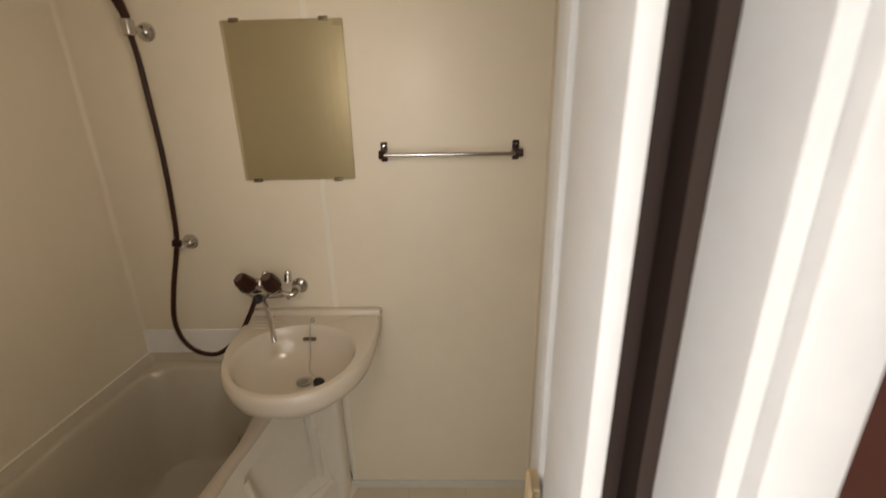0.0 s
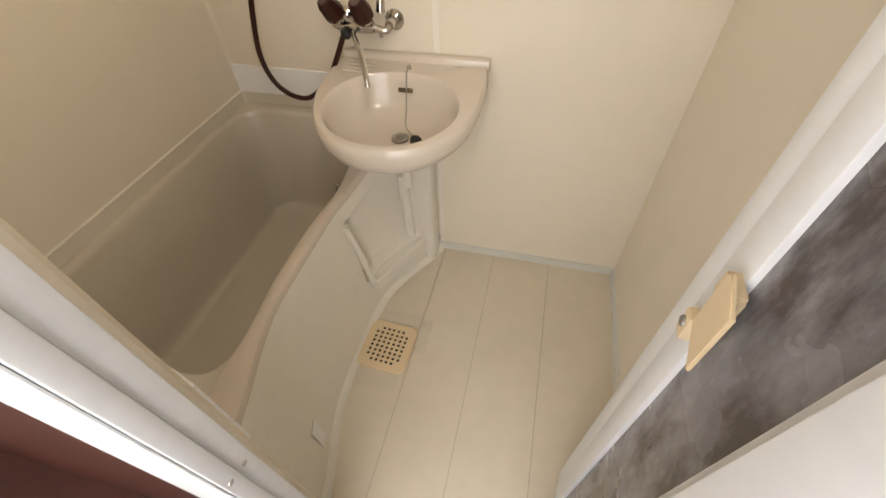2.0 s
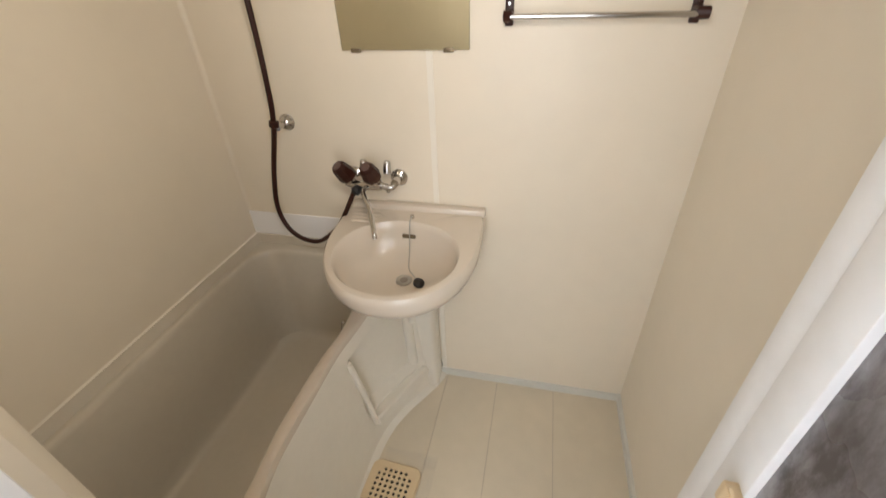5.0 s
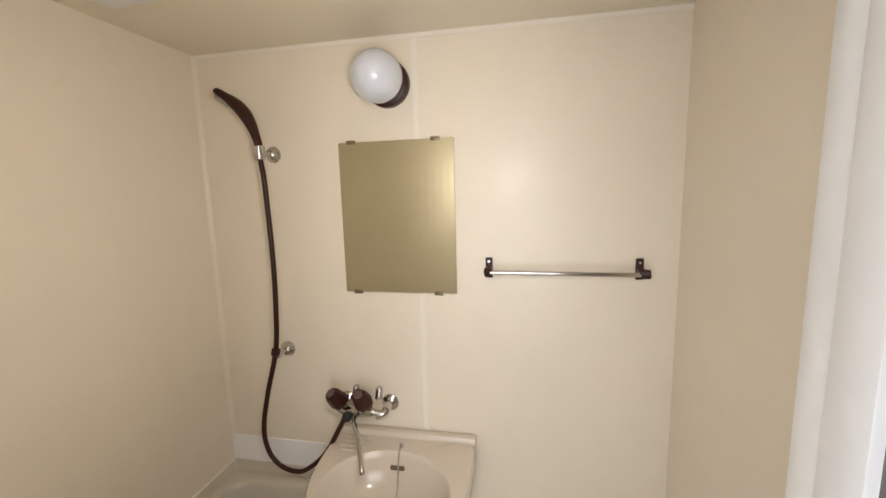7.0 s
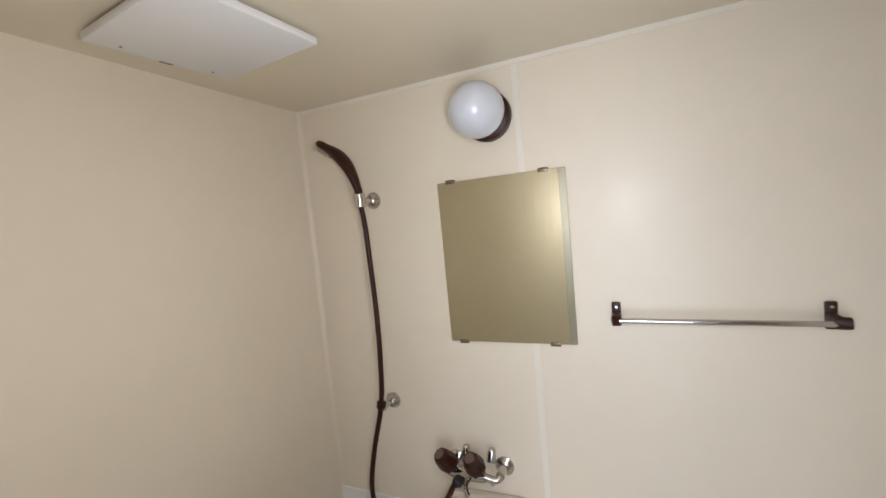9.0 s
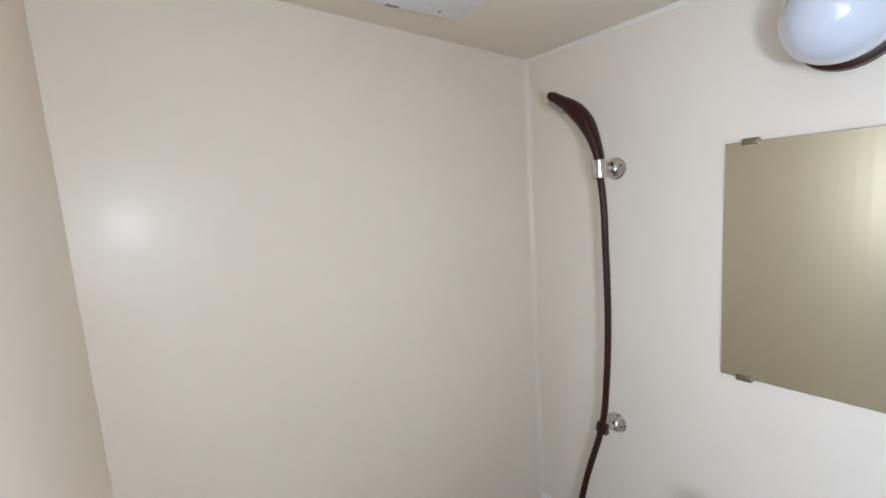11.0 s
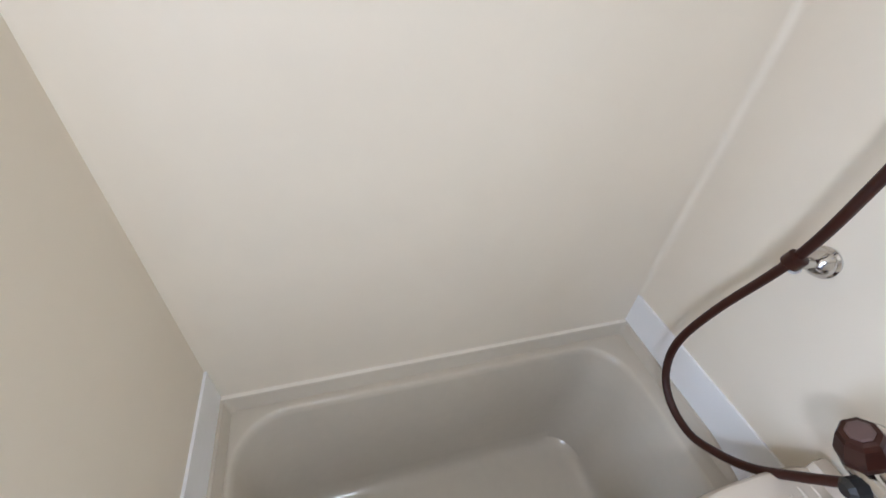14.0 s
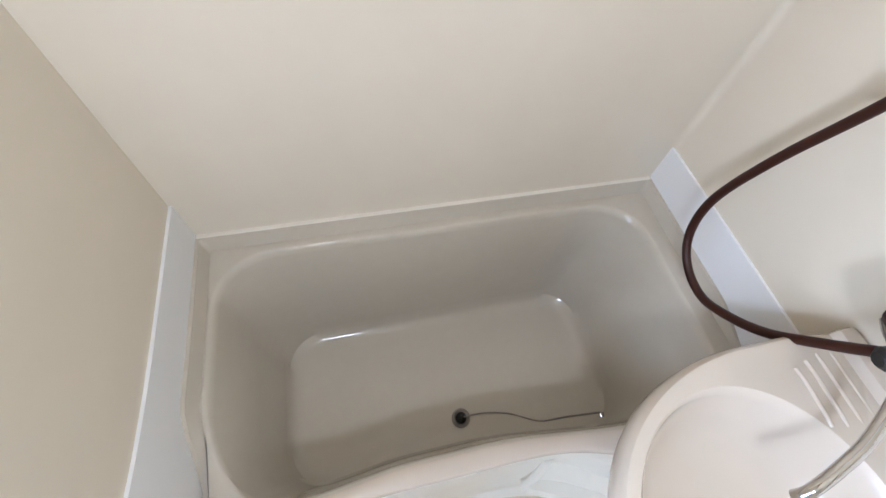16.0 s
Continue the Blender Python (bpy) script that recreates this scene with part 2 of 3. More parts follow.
part("cover_plate", box(-0.140, 0.140, -0.135, 0.135, -0.024, -0.008, 0.004), PANEL, fan, smooth=True)
part("backing_box", box(-0.112, 0.112, -0.112, 0.112, -0.008, 0.0, 0.0), PANEL, fan)
for y in (-0.085, 0.085):
    part("screw", turned([(0, 0.0028), (0.0012, 0.0022)], (-0.118, y, -0.024), (0, 0, -1), 10), GREY, fan)
part("release_slot", box(-0.1385, -0.1325, -0.012, 0.012, -0.0248, -0.023), GREY, fan)


# ---- bathtub ----
def apron_out(y):
    """Foot line of the apron: wide at both ends, narrow in the middle."""
    return 0.532 + 0.160 * smoothstep(-0.50, 0.02, y) ** 2 + 0.075 * smoothstep(-0.66, -1.06, y) ** 1.2


def opening_x(y):
    """Inner edge of the tub beside the apron: a shallow curve, narrowest in the middle."""
    return 0.446 + 0.035 * smoothstep(-0.50, -0.12, y) + 0.016 * smoothstep(-0.62, -0.82, y)


def top_z(x, y):
    return 0.605 - 0.099 * smoothstep(0.30, 0.45, x) * smoothstep(-0.06, -0.34, y)


tub = thing("bathtub", "beige plastic bathtub with rounded rim and pale apron", "bathtub")
rings = []
for inset, dz, r in ((-1, -0.026, 0.006), (-2, -0.026, 0.006), (-3, 0.002, 0.010), (0, 0, 0.10), (0.003, 0.0015, 0.10), (0.0065, 0.006, 0.099), (0.010, 0.018, 0.096), (0.030, 0.18, 0.09), (0.044, 0.330, 0.085), (0.050, 0.358, 0.082), (0.062, 0.370, 0.078), (0.078, 0.374, 0.07), (0.12, 0.375, 0.05)):
    if inset < 0:
        k = (0.0, 0.011, 0.021)[int(-inset) - 1]
        ol = rounded(k, 0.472, -D + k, -k, r, 12, 24)
    else:
        k = inset
        ol = rounded(0.036 + k, 0.452 - k * 0.55, -0.935 + k * 1.1, -0.056 - k * 1.1, r, 12, 24)
    ol = [(x + (opening_x(y) - 0.452) * smoothstep(0.28, 0.44, x), y) for x, y in ol]
    ol = [(x, y + (front_y(x) + D) * smoothstep(-0.4, -D, y) * (1 if inset < 0 else 0.95)) for x, y in ol]
    if inset < 0:
        rings.append([(x, y, top_z(x, y) - dz * (1 - smoothstep(0.30, 0.42, x))) for x, y in ol])
        continue
    rings.append([(x, y, top_z(x, y) - dz if dz < 0.05 else 0.605 - dz - (0.605 - top_z(x, y)) * max(0, 1 - dz / 0.3)) for x, y in ol])
part("basin", loft(rings, cap0=False), TUB, tub, smooth=True)

ys = [0.0 - 1.035 * k / 90 for k in range(91)]
rows, caps = [], []
for y in ys:
    xo, z = apron_out(y), 0.607 - 0.099 * smoothstep(-0.06, -0.34, y)
    xi, xt = opening_x(y) + 0.006, xo - 0.050
    deep = 0.040 * smoothstep(-0.365, -0.345, y) * (1 - smoothstep(-0.105, -0.085, y))

    def side(h):
        """The apron's outer face at the height h."""
        return xt + 0.004 + (xo - 0.012 - xt - 0.004) * (z - 0.04 - h) / (z - 0.18)
    caps.append([(x, y, h) for x, h in ((xi - 0.003, z - 0.03), (xi - 0.003, z + 0.001), (xi, z + 0.003), (xt - 0.008, z + 0.003), (xt - 0.002, z), (xt + 0.002, z - 0.008), (xt + 0.002, z - 0.02))])
    prof = [(xi, z - 0.03), (xi, z - 0.002), (xi + 0.002, z), (xt - 0.010, z), (xt - 0.003, z - 0.003), (xt, z - 0.010), (xt + 0.004, z - 0.04)]
    prof += [(side(z - 0.07), z - 0.07), (side(z - 0.085) - deep, z - 0.085), (side(0.3) - deep, 0.30), (side(0.165) - deep, 0.165), (side(0.15), 0.15)]
    prof += [(xo - 0.010, 0.10), (xo - 0.004, 0.045), (xo + 0.004, 0.018), (xo + 0.022, 0.006), (xo + 0.03, -0.01)]
    rows.append([(x, y, h) for x, h in prof])
part("apron_cap", loft(caps, closed=False), CAP, tub, "beige rounded top of the apron", smooth=True)
part("apron", loft(rows, cap0=True, cap1=True, closed=False), APRON, tub, "pale plastic apron with flowing edge", smooth=True)

# access panel ribs in the apron below the sink
part("rib", tube([(apron_out(-0.37) - 0.042, -0.368, 0.425), (apron_out(-0.36) - 0.016, -0.360, 0.27), (apron_out(-0.345) + 0.002, -0.350, 0.11)], 0.010, 8), APRON, tub, smooth=True)
part("pipe_cover", tube([(0.596, -0.100, 0.44), (0.598, -0.100, 0.35), (0.604, -0.100, 0.14)], 0.019, 16), APRON, tub, smooth=True)
shelf = [(0.556, -0.350), (0.664, -0.100), (0.600, -0.098), (0.500, -0.350)]
part("shelf", loft([[(x - d, y, z) for x, y in shelf] for z, d in ((0.10, 0.0), (0.135, 0.004), (0.142, 0.010))]), APRON, tub, "sloping shelf at the foot of the apron recess")
quad = [(apron_out(y) + dx, y, h) for y, h, dx in ((-0.885, 0.16, -0.013), (-0.850, 0.16, -0.013), (-0.850, 0.05, -0.004), (-0.885, 0.05, -0.004))]
part("label_sticker", loft([[(x + d, y, h) for x, y, h in quad] for d in (-0.002, 0.0022)]), LABEL, tub, "small white paper label")
DR = (0.362, -0.488, 0.231)
part("drain_ring", turned([(-0.004, 0.023), (0.003, 0.023), (0.005, 0.020), (0.002, 0.015)], DR, (0, 0, 1), 24), GREY, tub, "dull chrome drain ring", smooth=True)
part("plug", turned([(0.0, 0.014), (0.008, 0.013), (0.011, 0.009), (0.016, 0.004)], DR, (0, 0, 1), 20), BLACK, tub, "black rubber plug", smooth=True)
ch = spline([(0.362, -0.483, 0.247), (0.362, -0.43, 0.2345), (0.374, -0.375, 0.2345), (0.390, -0.34, 0.236), (0.412, -0.305, 0.262), (0.424, -0.285, 0.38), (0.437, -0.262, 0.490)], 6)
part("chain", tube(ch, 0.0020, 6), GREY, tub, "thin metal ball chain", smooth=True)
part("chain_stud", turned([(0, 0.005), (0.006, 0.005), (0.009, 0.002)], (0.445, -0.260, 0.490), (-1, 0, 0.3), 12), CHROME, tub, smooth=True)


# ---- sink with column ----
sink = thing("wash_basin", "ivory ceramic wash basin with round bowl fixed to the wall", "sink")
N = 72


def sink_outline(inset, shift=0.0):
    """D-shaped plan: straight at the wall, round in front."""
    out = []
    for k in range(N):
        a = 2 * math.pi * k / N
        c, sn = math.cos(a), math.sin(a)
        if sn > 0:
            x = 0.640 + (0.228 - inset) * (abs(c) ** 0.12) * (1 if c >= 0 else -1) * (1 if abs(c) > 0.02 else abs(c) / 0.02)
            y = -0.17 + (0.165 - 0.2 * min(inset, 0.02)) * sn ** 0.5
        else:
            x = 0.640 + (0.228 - inset) * (abs(c) ** 0.92) * (1 if c >= 0 else -1)
            y = -0.17 - (0.250 - inset) * abs(sn) ** 1.04
        out.append((x, y + shift))
    return out


def bowl_ring(s, z, dy):
    return [(0.638 + 0.182 * s * math.cos(2 * math.pi * k / N), -0.236 + dy + (0.160 if math.sin(2 * math.pi * k / N) < 0 else 0.146) * s * math.sin(2 * math.pi * k / N), z) for k in range(N)]


rings = []
for inset, z in ((0.17, 0.655), (0.12, 0.663), (0.075, 0.679), (0.036, 0.699), (0.012, 0.722), (0.002, 0.747), (0.0, 0.768), (0.002, 0.781), (0.007, 0.788), (0.014, 0.790)):
    rings.append([(x, min(y, -0.003), z) for x, y in sink_outline(inset)])
for s, z, dy in ((1.0, 0.789, 0), (0.975, 0.784, 0.0), (0.955, 0.768, 0.0), (0.90, 0.740, 0.002), (0.82, 0.712, 0.004), (0.66, 0.693, 0.006), (0.40, 0.683, 0.008), (0.15, 0.679, 0.010)):
    rings.append(bowl_ring(s, z, dy))
rings = [[(x, y, z - 0.042 * smoothstep(-0.02, -0.46, y)) for x, y, z in ring] for ring in rings]
part("basin_body", loft(rings), SINK, sink, smooth=True)
part("back_ledge", box(0.424, 0.862, -0.032, -0.002, 0.78, 0.807, 0.007), SINK, sink, smooth=True)
for k in range(4):
    y = -0.048 - 0.021 * k
    part("soap_ridge", tube([(0.44 + 0.006 * k, y, 0.7855), (0.456 + 0.006 * k, y, 0.7870), (0.530 - 0.004 * k, y, 0.7860), (0.545 - 0.004 * k, y, 0.7840)], 0.0030, 10), SINK, sink, smooth=True)
part("drain_ring", turned([(0, 0.025), (0.004, 0.024), (0.005, 0.018), (0.002, 0.012)], (0.650, -0.222, 0.660), (0, 0, 1), 24), DULL, sink, "dull metal drain ring", smooth=True)
part("drain_hole", turned([(0.002, 0.0125), (0.0035, 0.012)], (0.650, -0.222, 0.660), (0, 0, 1), 20), GREY, sink)
part("overflow_slot", box(0.617, 0.660, -0.1125, -0.104, 0.737, 0.749, 0.003), CLIP, sink, "small metal overflow slot")
part("chain_stud", turned([(0, 0.007), (0.008, 0.006), (0.012, 0.002)], (0.642, -0.070, 0.788), (0, -0.3, 1), 12), CHROME, sink, smooth=True)
chain = spline([(0.642, -0.072, 0.795), (0.641, -0.095, 0.786), (0.642, -0.113, 0.745), (0.645, -0.135, 0.702), (0.656, -0.185, 0.678), (0.690, -0.226, 0.676)], 6)
part("chain", tube(chain, 0.0017, 6), DULL, sink, "thin metal ball chain", smooth=True)
part("plug", turned([(0, 0.011), (0.006, 0.0165), (0.012, 0.0165), (0.016, 0.012), (0.020, 0.004)], (0.698, -0.236, 0.662), (0.3, -0.2, 0.9), 20), BLACK, sink, "black rubber plug on a chain", smooth=True)
part("waste_pipe", tube([(0.652, -0.20, 0.64), (0.652, -0.20, 0.56), (0.651, -0.20, 0.475)], [0.016, 0.014, 0.012], 16), APRON, sink, "short white waste spout", smooth=True)

column = thing("sink_column", "pale plastic column below the wash basin", "column")
bm = bmesh.new()
col = rounded(0.585, 0.694, -0.085, -0.003, 0.02, 5)
loft([[(x, y, 0.0) for x, y in col], [(x - 0.003, y, 0.62) for x, y in col], [(x - 0.003, y, 0.66) for x, y in col]], bm=bm)
part("shell", bm, APRON, column, smooth=True)

# ---- mixer tap ----
tap = thing("mixer_tap", "chrome two-handle wall mixer with dark brown knobs", "tap")
for x in (0.442, 0.588):
    part("flange", turned([(0, 0.027), (0.004, 0.027), (0.010, 0.020), (0.014, 0.013), (0.05, 0.012)], (x, 0, 0.889), (0, -1, 0), 28), CHROME, tap, smooth=True)
part("body", tube(spline([(0.438, -0.052, 0.889), (0.46, -0.060, 0.886), (0.50, -0.062, 0.885), (0.53, -0.060, 0.885), (0.548, -0.058, 0.886)], 5), 0.0155, 16), CHROME, tap, smooth=True)
part("elbow", tube(spline([(0.540, -0.058, 0.888), (0.562, -0.056, 0.880), (0.580, -0.052, 0.878), (0.588, -0.040, 0.886), (0.588, -0.025, 0.889)], 4), 0.010, 12), CHROME, tap, smooth=True)
for x, lean in ((0.456, -0.30), (0.532, -0.12)):
    d = Vector((lean, -0.52, 0.80)).normalized()
    c = Vector((x, -0.062, 0.902))
    part("stem", turned([(-0.010, 0.016), (0.016, 0.015), (0.022, 0.012)], c, d, 16), CHROME, tap, smooth=True)
    knob = part("knob", turned([(0.012, 0.021), (0.015, 0.0275), (0.028, 0.0285), (0.060, 0.0235), (0.067, 0.0205), (0.069, 0.016)], c, d, 8), BROWN, tap, "dark brown faceted knob")
    part("cap", turned([(0.067, 0.0145), (0.0705, 0.0145), (0.0715, 0.012)], c, d, 8), KNOBCAP, knob, "dusty mauve cap disc")
    part("bonnet", turned([(0, 0.012), (0.03, 0.011), (0.036, 0.008)], (x + 0.028, -0.03, 0.915), (0.1, 0.1, 1), 14), CHROME, tap, smooth=True)
part("diverter", turned([(0, 0.012), (0.012, 0.015), (0.028, 0.015), (0.034, 0.009)], (0.480, -0.062, 0.880), (-0.15, -0.8, -0.2), 10), BLACK, tap, "black diverter handle")
sp = spline([(0.508, -0.066, 0.884), (0.509, -0.108, 0.885), (0.528, -0.138, 0.876), (0.550, -0.168, 0.860), (0.569, -0.204, 0.840), (0.580, -0.227, 0.824), (0.583, -0.232, 0.808)], 5)
part("spout", tube(sp, 0.0072, 14), CHROME, tap, smooth=True)
part("screw", turned([(0, 0.006), (0.012, 0.006), (0.014, 0.003)], (0.565, -0.05, 0.872), (0.1, -0.3, -1), 10), CHROME, tap, smooth=True)

# ---- shower ----
shower = thing("hand_shower", "dark brown hand shower with hose hanging on wall holders", "shower")
hose = spline([(0.249, -0.072, 1.665), (0.257, -0.072, 1.60), (0.261, -0.073, 1.51), (0.265, -0.074, 1.34), (0.259, -0.073, 1.19), (0.242, -0.067, 1.066), (0.201, -0.072, 0.913), (0.184, -0.080, 0.801), (0.201, -0.084, 0.726), (0.244, -0.086, 0.684), (0.304, -0.087, 0.675), (0.356, -0.087, 0.706), (0.401, -0.086, 0.752), (0.438, -0.084, 0.815), (0.468, -0.082, 0.872)], 7)
part("hose", tube(hose, 0.0076, 12), BROWN, shower, smooth=True)
hs = spline([(0.249, -0.072, 1.650), (0.250, -0.073, 1.690), (0.243, -0.074, 1.722), (0.233, -0.074, 1.749), (0.221, -0.074, 1.773), (0.205, -0.075, 1.795), (0.184, -0.075, 1.815), (0.157, -0.076, 1.834), (0.130, -0.077, 1.852)], 5)
rad = [0.0105 + 0.0075 * smoothstep(4, 24, i) - 0.0065 * smoothstep(26, 38, i) - 0.003 * smoothstep(38, 40, i) for i in range(len(hs))]
part("handle", tube(hs, rad, 14, flat=1.25), BROWN, shower, smooth=True)
part("spray_face", tube([(0.172, -0.076, 1.8085), (0.168, -0.076, 1.8105), (0.134, -0.077, 1.834), (0.130, -0.077, 1.8365)], [0.006, 0.009, 0.009, 0.006], 14, flat=1.5), DULL, shower, "dull chrome spray face", smooth=True)
for z, kind in ((1.671, "upper"), (1.050, "lower")):
    h = thing("shower_holder", "chrome wall holder of the hand shower" if kind == "upper" else "chrome wall hook holding the shower hose", "holder", "shower holders")
    x = 0.249 if kind == "upper" else 0.244
    part("rosette", turned([(0, 0.024), (0.005, 0.025), (0.008, 0.022), (0.010, 0.0225), (0.015, 0.020), (0.022, 0.014), (0.026, 0.006)], (x, 0, z), (0, -1, 0), 32), CHROME, h, smooth=True)
    part("arm", tube([(x, -0.018, z), (x - 0.008, -0.048, z - 0.002), (0.252 if kind == "upper" else 0.247, -0.062, z)], 0.009, 12), CHROME, h, smooth=True)
    if kind == "upper":
        part("clip", turned([(-0.020, 0.0135), (-0.018, 0.0155), (0.018, 0.0165), (0.02, 0.0145)], (0.249, -0.072, z), (0, 0, 1), 18), CHROME, h, smooth=True)
    else:
        part("clip", turned([(-0.010, 0.011), (-0.008, 0.014), (0.008, 0.014), (0.010, 0.011)], (0.243, -0.068, z + 0.014), (0.25, 0, 1), 14), BROWN, h, "dark brown hose ring", smooth=True)

# ---- mirror, towel bar, lamp ----
mir = thing("wall_mirror", "frameless rectangular wall mirror held by four clips", "mirror")
part("glass", box(0.466, 0.811, -0.009, -0.003, 1.249, 1.695, 0.001), MIRROR, mir)
for x in (0.505, 0.757):
    for z, s in ((1.249, -1), (1.695, 1)):
        part("clip", box(x - 0.013, x + 0.013, -0.0120, -0.001, z - 0.0055, z + 0.0055, 0.0015), CLIP, mir, smooth=True)

bar = thing("towel_bar", "chrome towel bar on dark brown wall brackets", "towel bar")
part("rod", tube([(0.905, -0.045, 1.3225), (1.305, -0.045, 1.3210)], 0.0062, 14), CHROME, bar, smooth=True)
for x in (0.905, 1.305):
    b = part("bracket", box(x - 0.010, x + 0.010, -0.010, 0, 1.300, 1.358, 0.003), BROWN, bar, "dark brown plastic bracket", smooth=True)
    part("arm", tube([(x, -0.005, 1.325), (x, -0.045, 1.323), (x + (0.016 if x > 1 else -0.010), -0.046, 1.323)], [0.011, 0.013, 0.012], 12), BROWN, b, smooth=True)
    part("screw", turned([(0, 0.004), (0.002, 0.003)], (x, -0.010, 1.347), (0, -1, 0), 10), CHROME, b, smooth=True)

lampx = thing("wall_lamp", "white milk glass globe lamp on a dark wall base", "lamp")
LC = (0.624, 0, 1.850)
part("base", turned([(0, 0.065), (0.022, 0.065), (0.028, 0.056)], LC, (0, -1, 0), 40), BROWN, lampx, "dark brown lamp base", smooth=True)
prof = [(0.026, 0.042)] + [(0.090 + 0.074 * -math.cos(a), 0.067 * math.sin(a)) for a in [radians(40 + 140 * k / 14) for k in range(15)]]
part("globe", turned(prof, LC, (0, -1, 0), 40), GLOBE, lampx, "unlit white glass globe", smooth=True)

# ---- floor drain cover ----
cover = thing("drain_cover", "cream perforated square drain cover on the floor", "drain cover")
cover.matrix_basis = pose(0.629, -0.514, 0.0, 0, 0, -3.5)
CW, CH, NX, NY = 0.176, 0.184, 7, 8
hx, hy = 0.128, 0.140
bm = bmesh.new()
zt = 0.012
for i in range(NX):
    for j in range(NY):
        cx, cy = (i + 0.5 - NX / 2) * hx / NX, (j + 0.5 - NY / 2) * hy / NY
        a, b = hx / NX / 2, hy / NY / 2
        sq = [bm.verts.new((cx + sx * a, cy + sy * b, zt)) for sx, sy in ((1, 0), (1, 1), (0, 1), (-1, 1), (-1, 0), (-1, -1), (0, -1), (1, -1))]
        ho = [bm.verts.new((cx + 0.0060 * math.cos(radians(45 * k)), cy + 0.0060 * math.sin(radians(45 * k)), zt)) for k in range(8)]
        if i in (0, NX - 1) and j in (0, NY - 1):
            bm.faces.new(sq)
            bmesh.ops.delete(bm, geom=ho, context="VERTS")
            continue
        lo = [bm.verts.new((v.co.x, v.co.y, zt - 0.006)) for v in ho]
        for k in range(8):
            n = (k + 1) % 8
            bm.faces.new((sq[k], sq[n], ho[n], ho[k]))
            bm.faces.new((ho[k], ho[n], lo[n], lo[k]))
bmesh.ops.remove_doubles(bm, verts=bm.verts, dist=1e-5)
inner = rounded(-hx / 2, hx / 2, -hy / 2, hy / 2, 0.0005, 6)
o1 = rounded(-CW / 2 + 0.004, CW / 2 - 0.004, -CH / 2 + 0.004, CH / 2 - 0.004, 0.026, 6)
o2 = rounded(-CW / 2, CW / 2, -CH / 2, CH / 2, 0.03, 6)
loft([[(x, y, zt) for x, y in inner], [(x, y, zt + 0.001) for x, y in o1], [(x, y, zt - 0.004) for x, y in o2], [(x, y, 0.0) for x, y in o2]], False, False, bm=bm)
part("plate", bm, CREAM, cover)
# solid black slab stands for the shade under the holes
part("cavity", box(-hx / 2, hx / 2, -hy / 2, hy / 2, 0.001, 0.005), BLACK, cover, "black slab painting in the dark below the holes")

film = thing("plastic_film", "crinkled clear plastic film stuck under the drain cover", "film")
for x0, x1, y0, y1 in ((0.575, 0.765, -0.425, -0.372), (0.555, 0.700, -0.668, -0.600), (0.715, 0.762, -0.52, -0.385)):
    bm = bmesh.new()
    nx, ny = 14, 8
    g = [[bm.verts.new((x0 + (x1 - x0) * i / nx + 0.006 * noise.noise((i * 0.9, j * 0.7, x0)), y0 + (y1 - y0) * j / ny + 0.006 * noise.noise((i * 0.6, j, y0)), 0.007 + 0.009 * noise.noise((i * 0.75, j * 0.9, x0 * 9)))) for j in range(ny + 1)] for i in range(nx + 1)]
    for i in range(nx):
        for j in range(ny):
            bm.faces.new((g[i][j], g[i + 1][j], g[i + 1][j + 1], g[i][j + 1]))
    part("sheet", bm, FILM, film, smooth=True).visible_shadow = False

# ---- door frame, folding leaf, threshold ----
frame_l = thing("door_1", "white aluminium frame of the bath door", "door frame")
part("jamb", box(0.60, DOOR_L - 0.006, -1.082, -1.054, 0, 1.90, 0.002), WHITE, frame_l, smooth=True)
part("stop", box(0.64, DOOR_L, -1.106, -1.083, 0, 1.90, 0.0025), WHITE, frame_l, smooth=True)
part("casing", box(0.58, DOOR_L - 0.004, -1.110, -1.106, 0, 1.93, 0.003), WHITE, frame_l, smooth=True)
part("jamb", box(1.2345, 1.2455, -1.132, -1.034, 0, 1.90, 0.002), WHITE, frame_l, smooth=True)
part("backing", box(1.246, 1.275, -1.118, -1.034, 0, 1.90, 0.002), WHITE, frame_l, smooth=True)
part("casing", box(1.246, 1.284, -1.140, -1.1185, 0, 1.93, 0.004), WHITE, frame_l, smooth=True)
part("pivot_stile", box(1.179, 1.191, -1.110, -1.033, 0.045, 1.858, 0.002), WHITE, frame_l, smooth=True)
# dark brown strips added in the slot so that the gap looks dark
part("slot_dark_strip", box(1.192, 1.2235, -1.062, -1.036, 0.045, 1.858), SLOT_DARK, frame_l, "dark brown strip added to darken the slot")
part("slot_dark_strip", box(1.224, 1.2340, -1.084, -1.036, 0.045, 1.858), SLOT_DARK, frame_l, "dark brown strip added to darken the slot")
part("head", box(DOOR_L - 0.006, DOOR_R, -1.12, -1.02, 1.86, 1.90, 0.002), WHITE, frame_l, smooth=True)
part("sill", box(DOOR_L - 0.006, DOOR_R, -1.12, -1.03, -0.02, 0.03, 0.004), WHITE, frame_l, smooth=True)
part("sill_lip", box(DOOR_L - 0.006, DOOR_R, -1.075, -1.062, 0.03, 0.042, 0.003), WHITE, frame_l, smooth=True)
for y, z in ((-1.070, 0.70), (-1.097, 0.72), (-1.070, 0.32), (-1.097, 0.30), (-1.070, 1.12), (-1.097, 1.14)):
    part("screw", turned([(0, 0.0045), (0.0015, 0.004)], (DOOR_L - (0.006 if y > -1.08 else 0), y, z), (1, 0, 0), 10), DULL, frame_l, smooth=True)

leaf = thing("folding_door", "white folding bath door with smoked frosted panes, folded open", "door", at=(1.204, -1.03, 0.05))
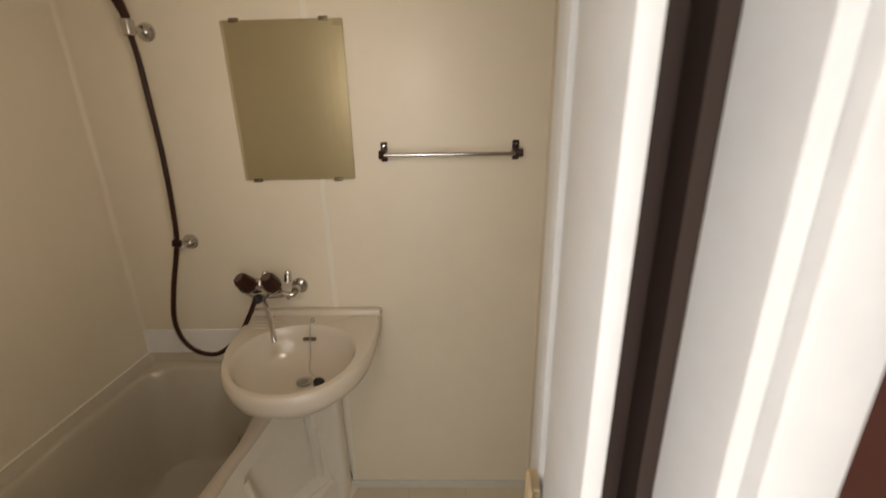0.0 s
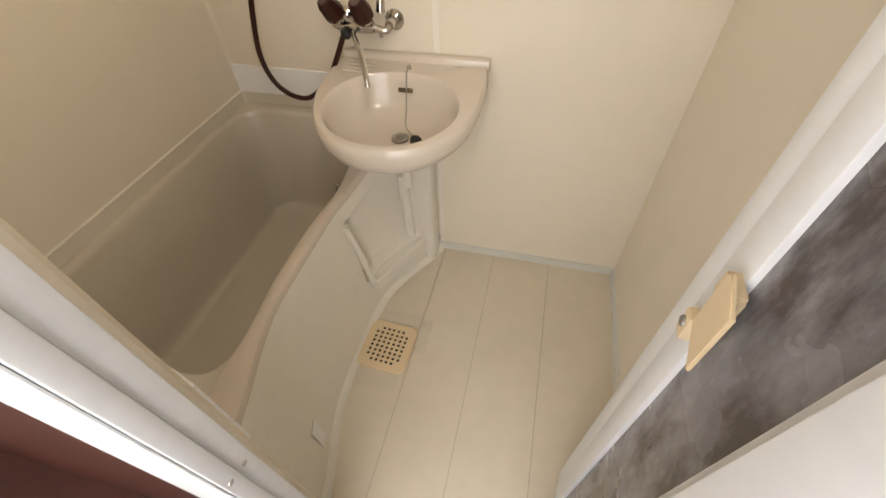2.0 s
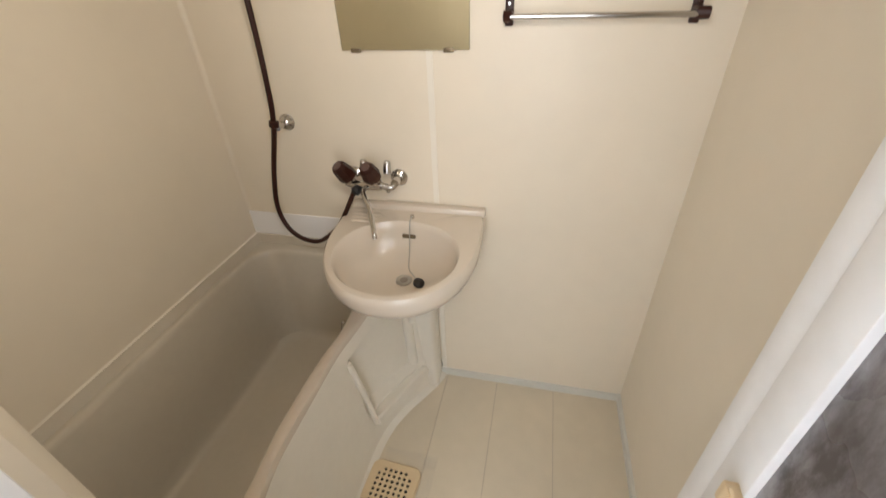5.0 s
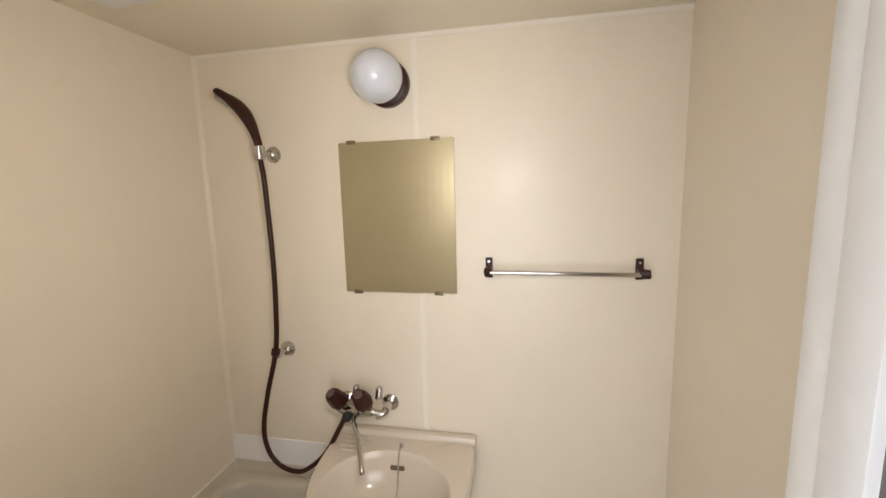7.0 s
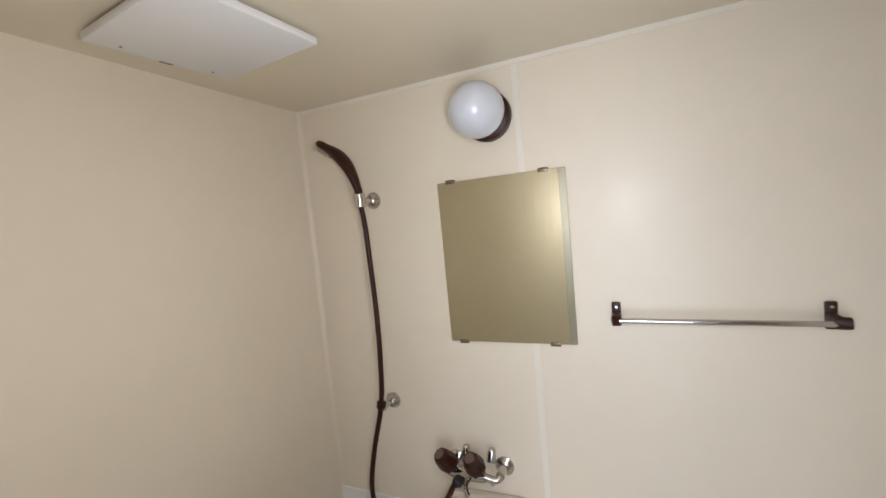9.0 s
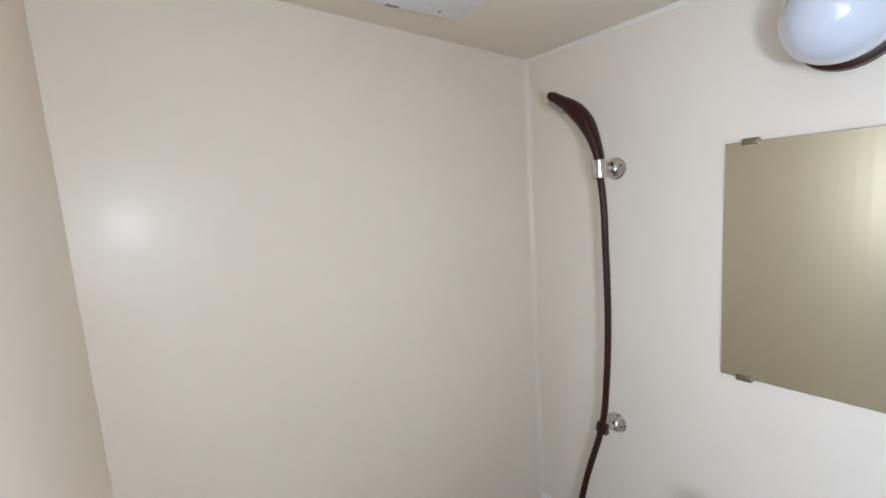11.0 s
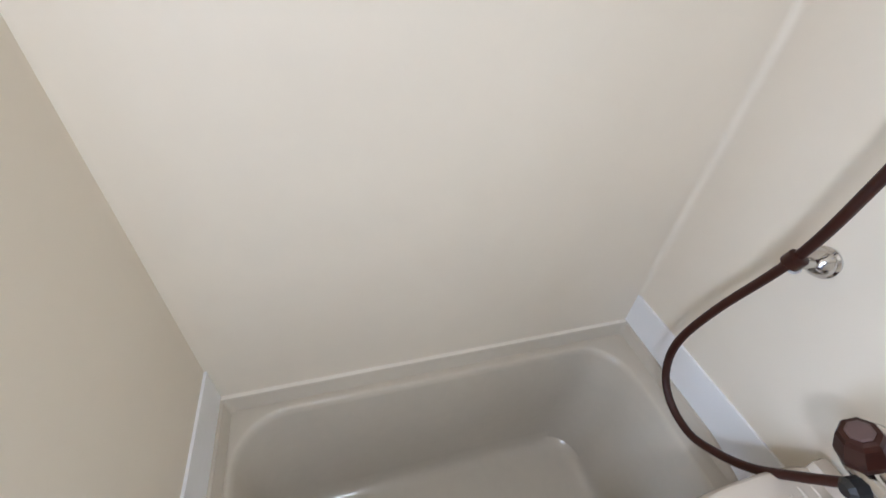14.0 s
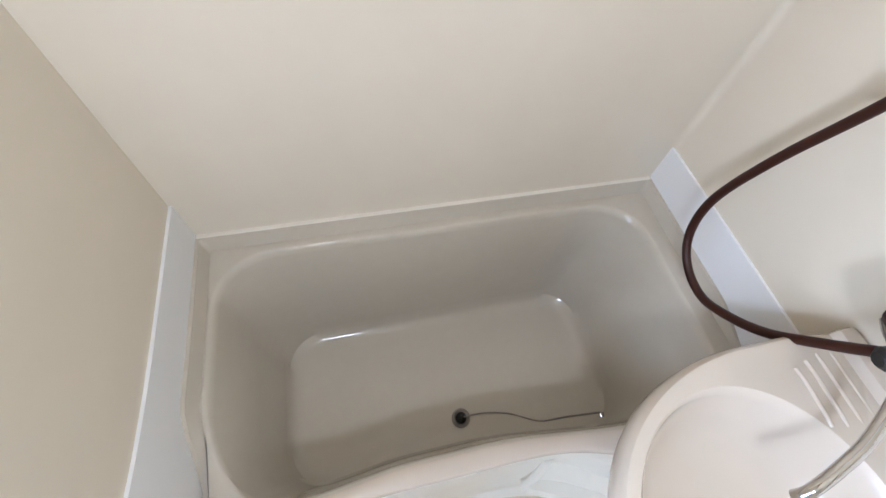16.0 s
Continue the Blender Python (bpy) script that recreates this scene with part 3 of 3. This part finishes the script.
leaf.matrix_basis = pose(1.204, -1.03, 0.05, 0, 0, -4.0)


def leaf_panel(x, name):
    """One half of the folding door: frame and pane."""
    t = 0.026
    p = part(name, box(x, x + t, 0.001, 0.022, 0, 1.79, 0.001), WHITE, leaf, smooth=True)
    part("stile", box(x, x + t, 0.148, 0.195, 0, 1.79, 0.002), WHITE, p, smooth=True)
    part("edge_profile", box(x + 0.004, x + t + 0.004, 0.196, 0.238, 0, 1.79, 0.003), WHITE, p, smooth=True)
    part("rail", box(x, x + t, 0.022, 0.148, 0, 0.05, 0.002), WHITE, p, smooth=True)
    part("rail", box(x, x + t, 0.022, 0.148, 1.74, 1.79, 0.002), WHITE, p, smooth=True)
    part("pane", box(x + 0.008, x + 0.016, 0.022, 0.148, 0.05, 1.74), DARKPANE, p, "dark smoked frosted pane")


leaf_panel(0.0, "front_stile")
leaf_panel(0.036, "rear_stile")
plate = [(0.108, 0.852), (0.153, 0.880), (0.153, 0.956), (0.147, 0.960), (0.108, 0.944)]
bm = loft([[(x, y, z) for y, z in plate] for x in (-0.015, -0.010)])
bmesh.ops.bevel(bm, geom=list(bm.edges), offset=0.0012, segments=2, affect="EDGES")
latch = part("latch", bm, CREAM, leaf, "cream plastic latch plate standing off the stile", smooth=True)
part("mount", box(-0.013, 0.001, 0.130, 0.162, 0.922, 0.950, 0.002), CREAM, latch, smooth=True)
part("mount", box(-0.0105, 0.001, 0.128, 0.146, 0.890, 0.945, 0.002), CREAM, latch, smooth=True)
part("bolt", box(-0.015, 0.001, 0.154, 0.174, 0.838, 0.876, 0.003), CREAM, latch, smooth=True)
part("bolt_pin", turned([(0, 0.007), (0.003, 0.006)], (-0.015, 0.164, 0.860), (-1, 0, 0), 12), GREY, latch, smooth=True)

# ---- hall outside ----
structure(part("hall_floor", box(-1.3, 2.8, HALL_BACK - 0.1, -1.105, -0.08, 0.0), REDWOOD), "dark reddish brown hall floor", "floor")
structure(part("wall_hall_left", box(-1.3, 0.60, -1.107, -1.07, 0, 2.35), REDWOOD), "reddish brown boarded hall wall", "wall")
structure(part("wall_hall_right", box(1.2845, 2.8, -1.118, -1.07, 0, 2.35), REDWOOD), "reddish brown boarded hall wall", "wall")
structure(part("wall_hall_head", box(0.56, 1.2965, -1.118, -1.07, 1.93, 2.35), REDWOOD), "reddish brown boarded hall wall above the door", "wall")
structure(part("wall_hall_end_a", box(-1.35, -1.3, HALL_BACK - 0.1, -1.07, 0, 2.35), HALLWALL), "pale papered hall wall", "wall")
structure(part("wall_hall_end_b", box(2.8, 2.85, HALL_BACK - 0.1, -1.07, 0, 2.35), HALLWALL), "pale papered hall wall", "wall")
structure(part("wall_hall_back_low", box(-1.3, 2.8, HALL_BACK - 0.1, HALL_BACK, 0, 0.42), HALLWALL), "pale papered hall wall below the window", "wall")
structure(part("wall_hall_back_a", box(-1.3, -0.56, HALL_BACK - 0.1, HALL_BACK, 0.42, 2.35), HALLWALL), "pale papered hall wall", "wall")
structure(part("wall_hall_back_b", box(1.62, 2.8, HALL_BACK - 0.1, HALL_BACK, 0.42, 2.35), HALLWALL), "pale papered hall wall", "wall")
structure(part("wall_hall_back_top", box(-0.56, 1.62, HALL_BACK - 0.1, HALL_BACK, 2.31, 2.35), HALLWALL), "pale papered hall wall above the window", "wall")
structure(part("ceiling_hall", box(-1.3, 2.8, HALL_BACK - 0.1, -1.07, 2.35, 2.4), HALLWALL), "pale hall ceiling", "ceiling")
WX = -0.55
win = thing("window_1", "bright window with white panes and orange wooden rails", "window")
GLOW = bpy.data.materials.new("bright_frosted_pane")
GLOW.use_nodes = True
gb = GLOW.node_tree.nodes["Principled BSDF"]
gb.inputs["Base Color"].default_value = (0.8, 0.85, 0.9, 1)
gb.inputs["Emission Color"].default_value, gb.inputs["Emission Strength"].default_value = (0.88, 0.95, 1.0, 1), 0.75
for i in range(9):
    for j in range(6):
        x, z = WX + i * 0.24, 0.47 + j * 0.30
        part("pane", box(x + 0.006, x + 0.234, HALL_BACK - 0.075, HALL_BACK - 0.065, z + 0.005, min(z + 0.295, 2.30)), GLOW, win)
for j in range(6):
    w = 0.045 if j in (0, 5) else 0.009
    part("rail", box(WX, WX + 2.16, HALL_BACK - 0.036, HALL_BACK - 0.018, 0.47 + j * 0.30 - w, 0.47 + j * 0.30 + w), ORANGE, win)
for i in range(10):
    part("muntin", box(WX + i * 0.24 - 0.008, WX + i * 0.24 + 0.008, HALL_BACK - 0.038, HALL_BACK - 0.020, 0.42, 2.31), ORANGE, win)
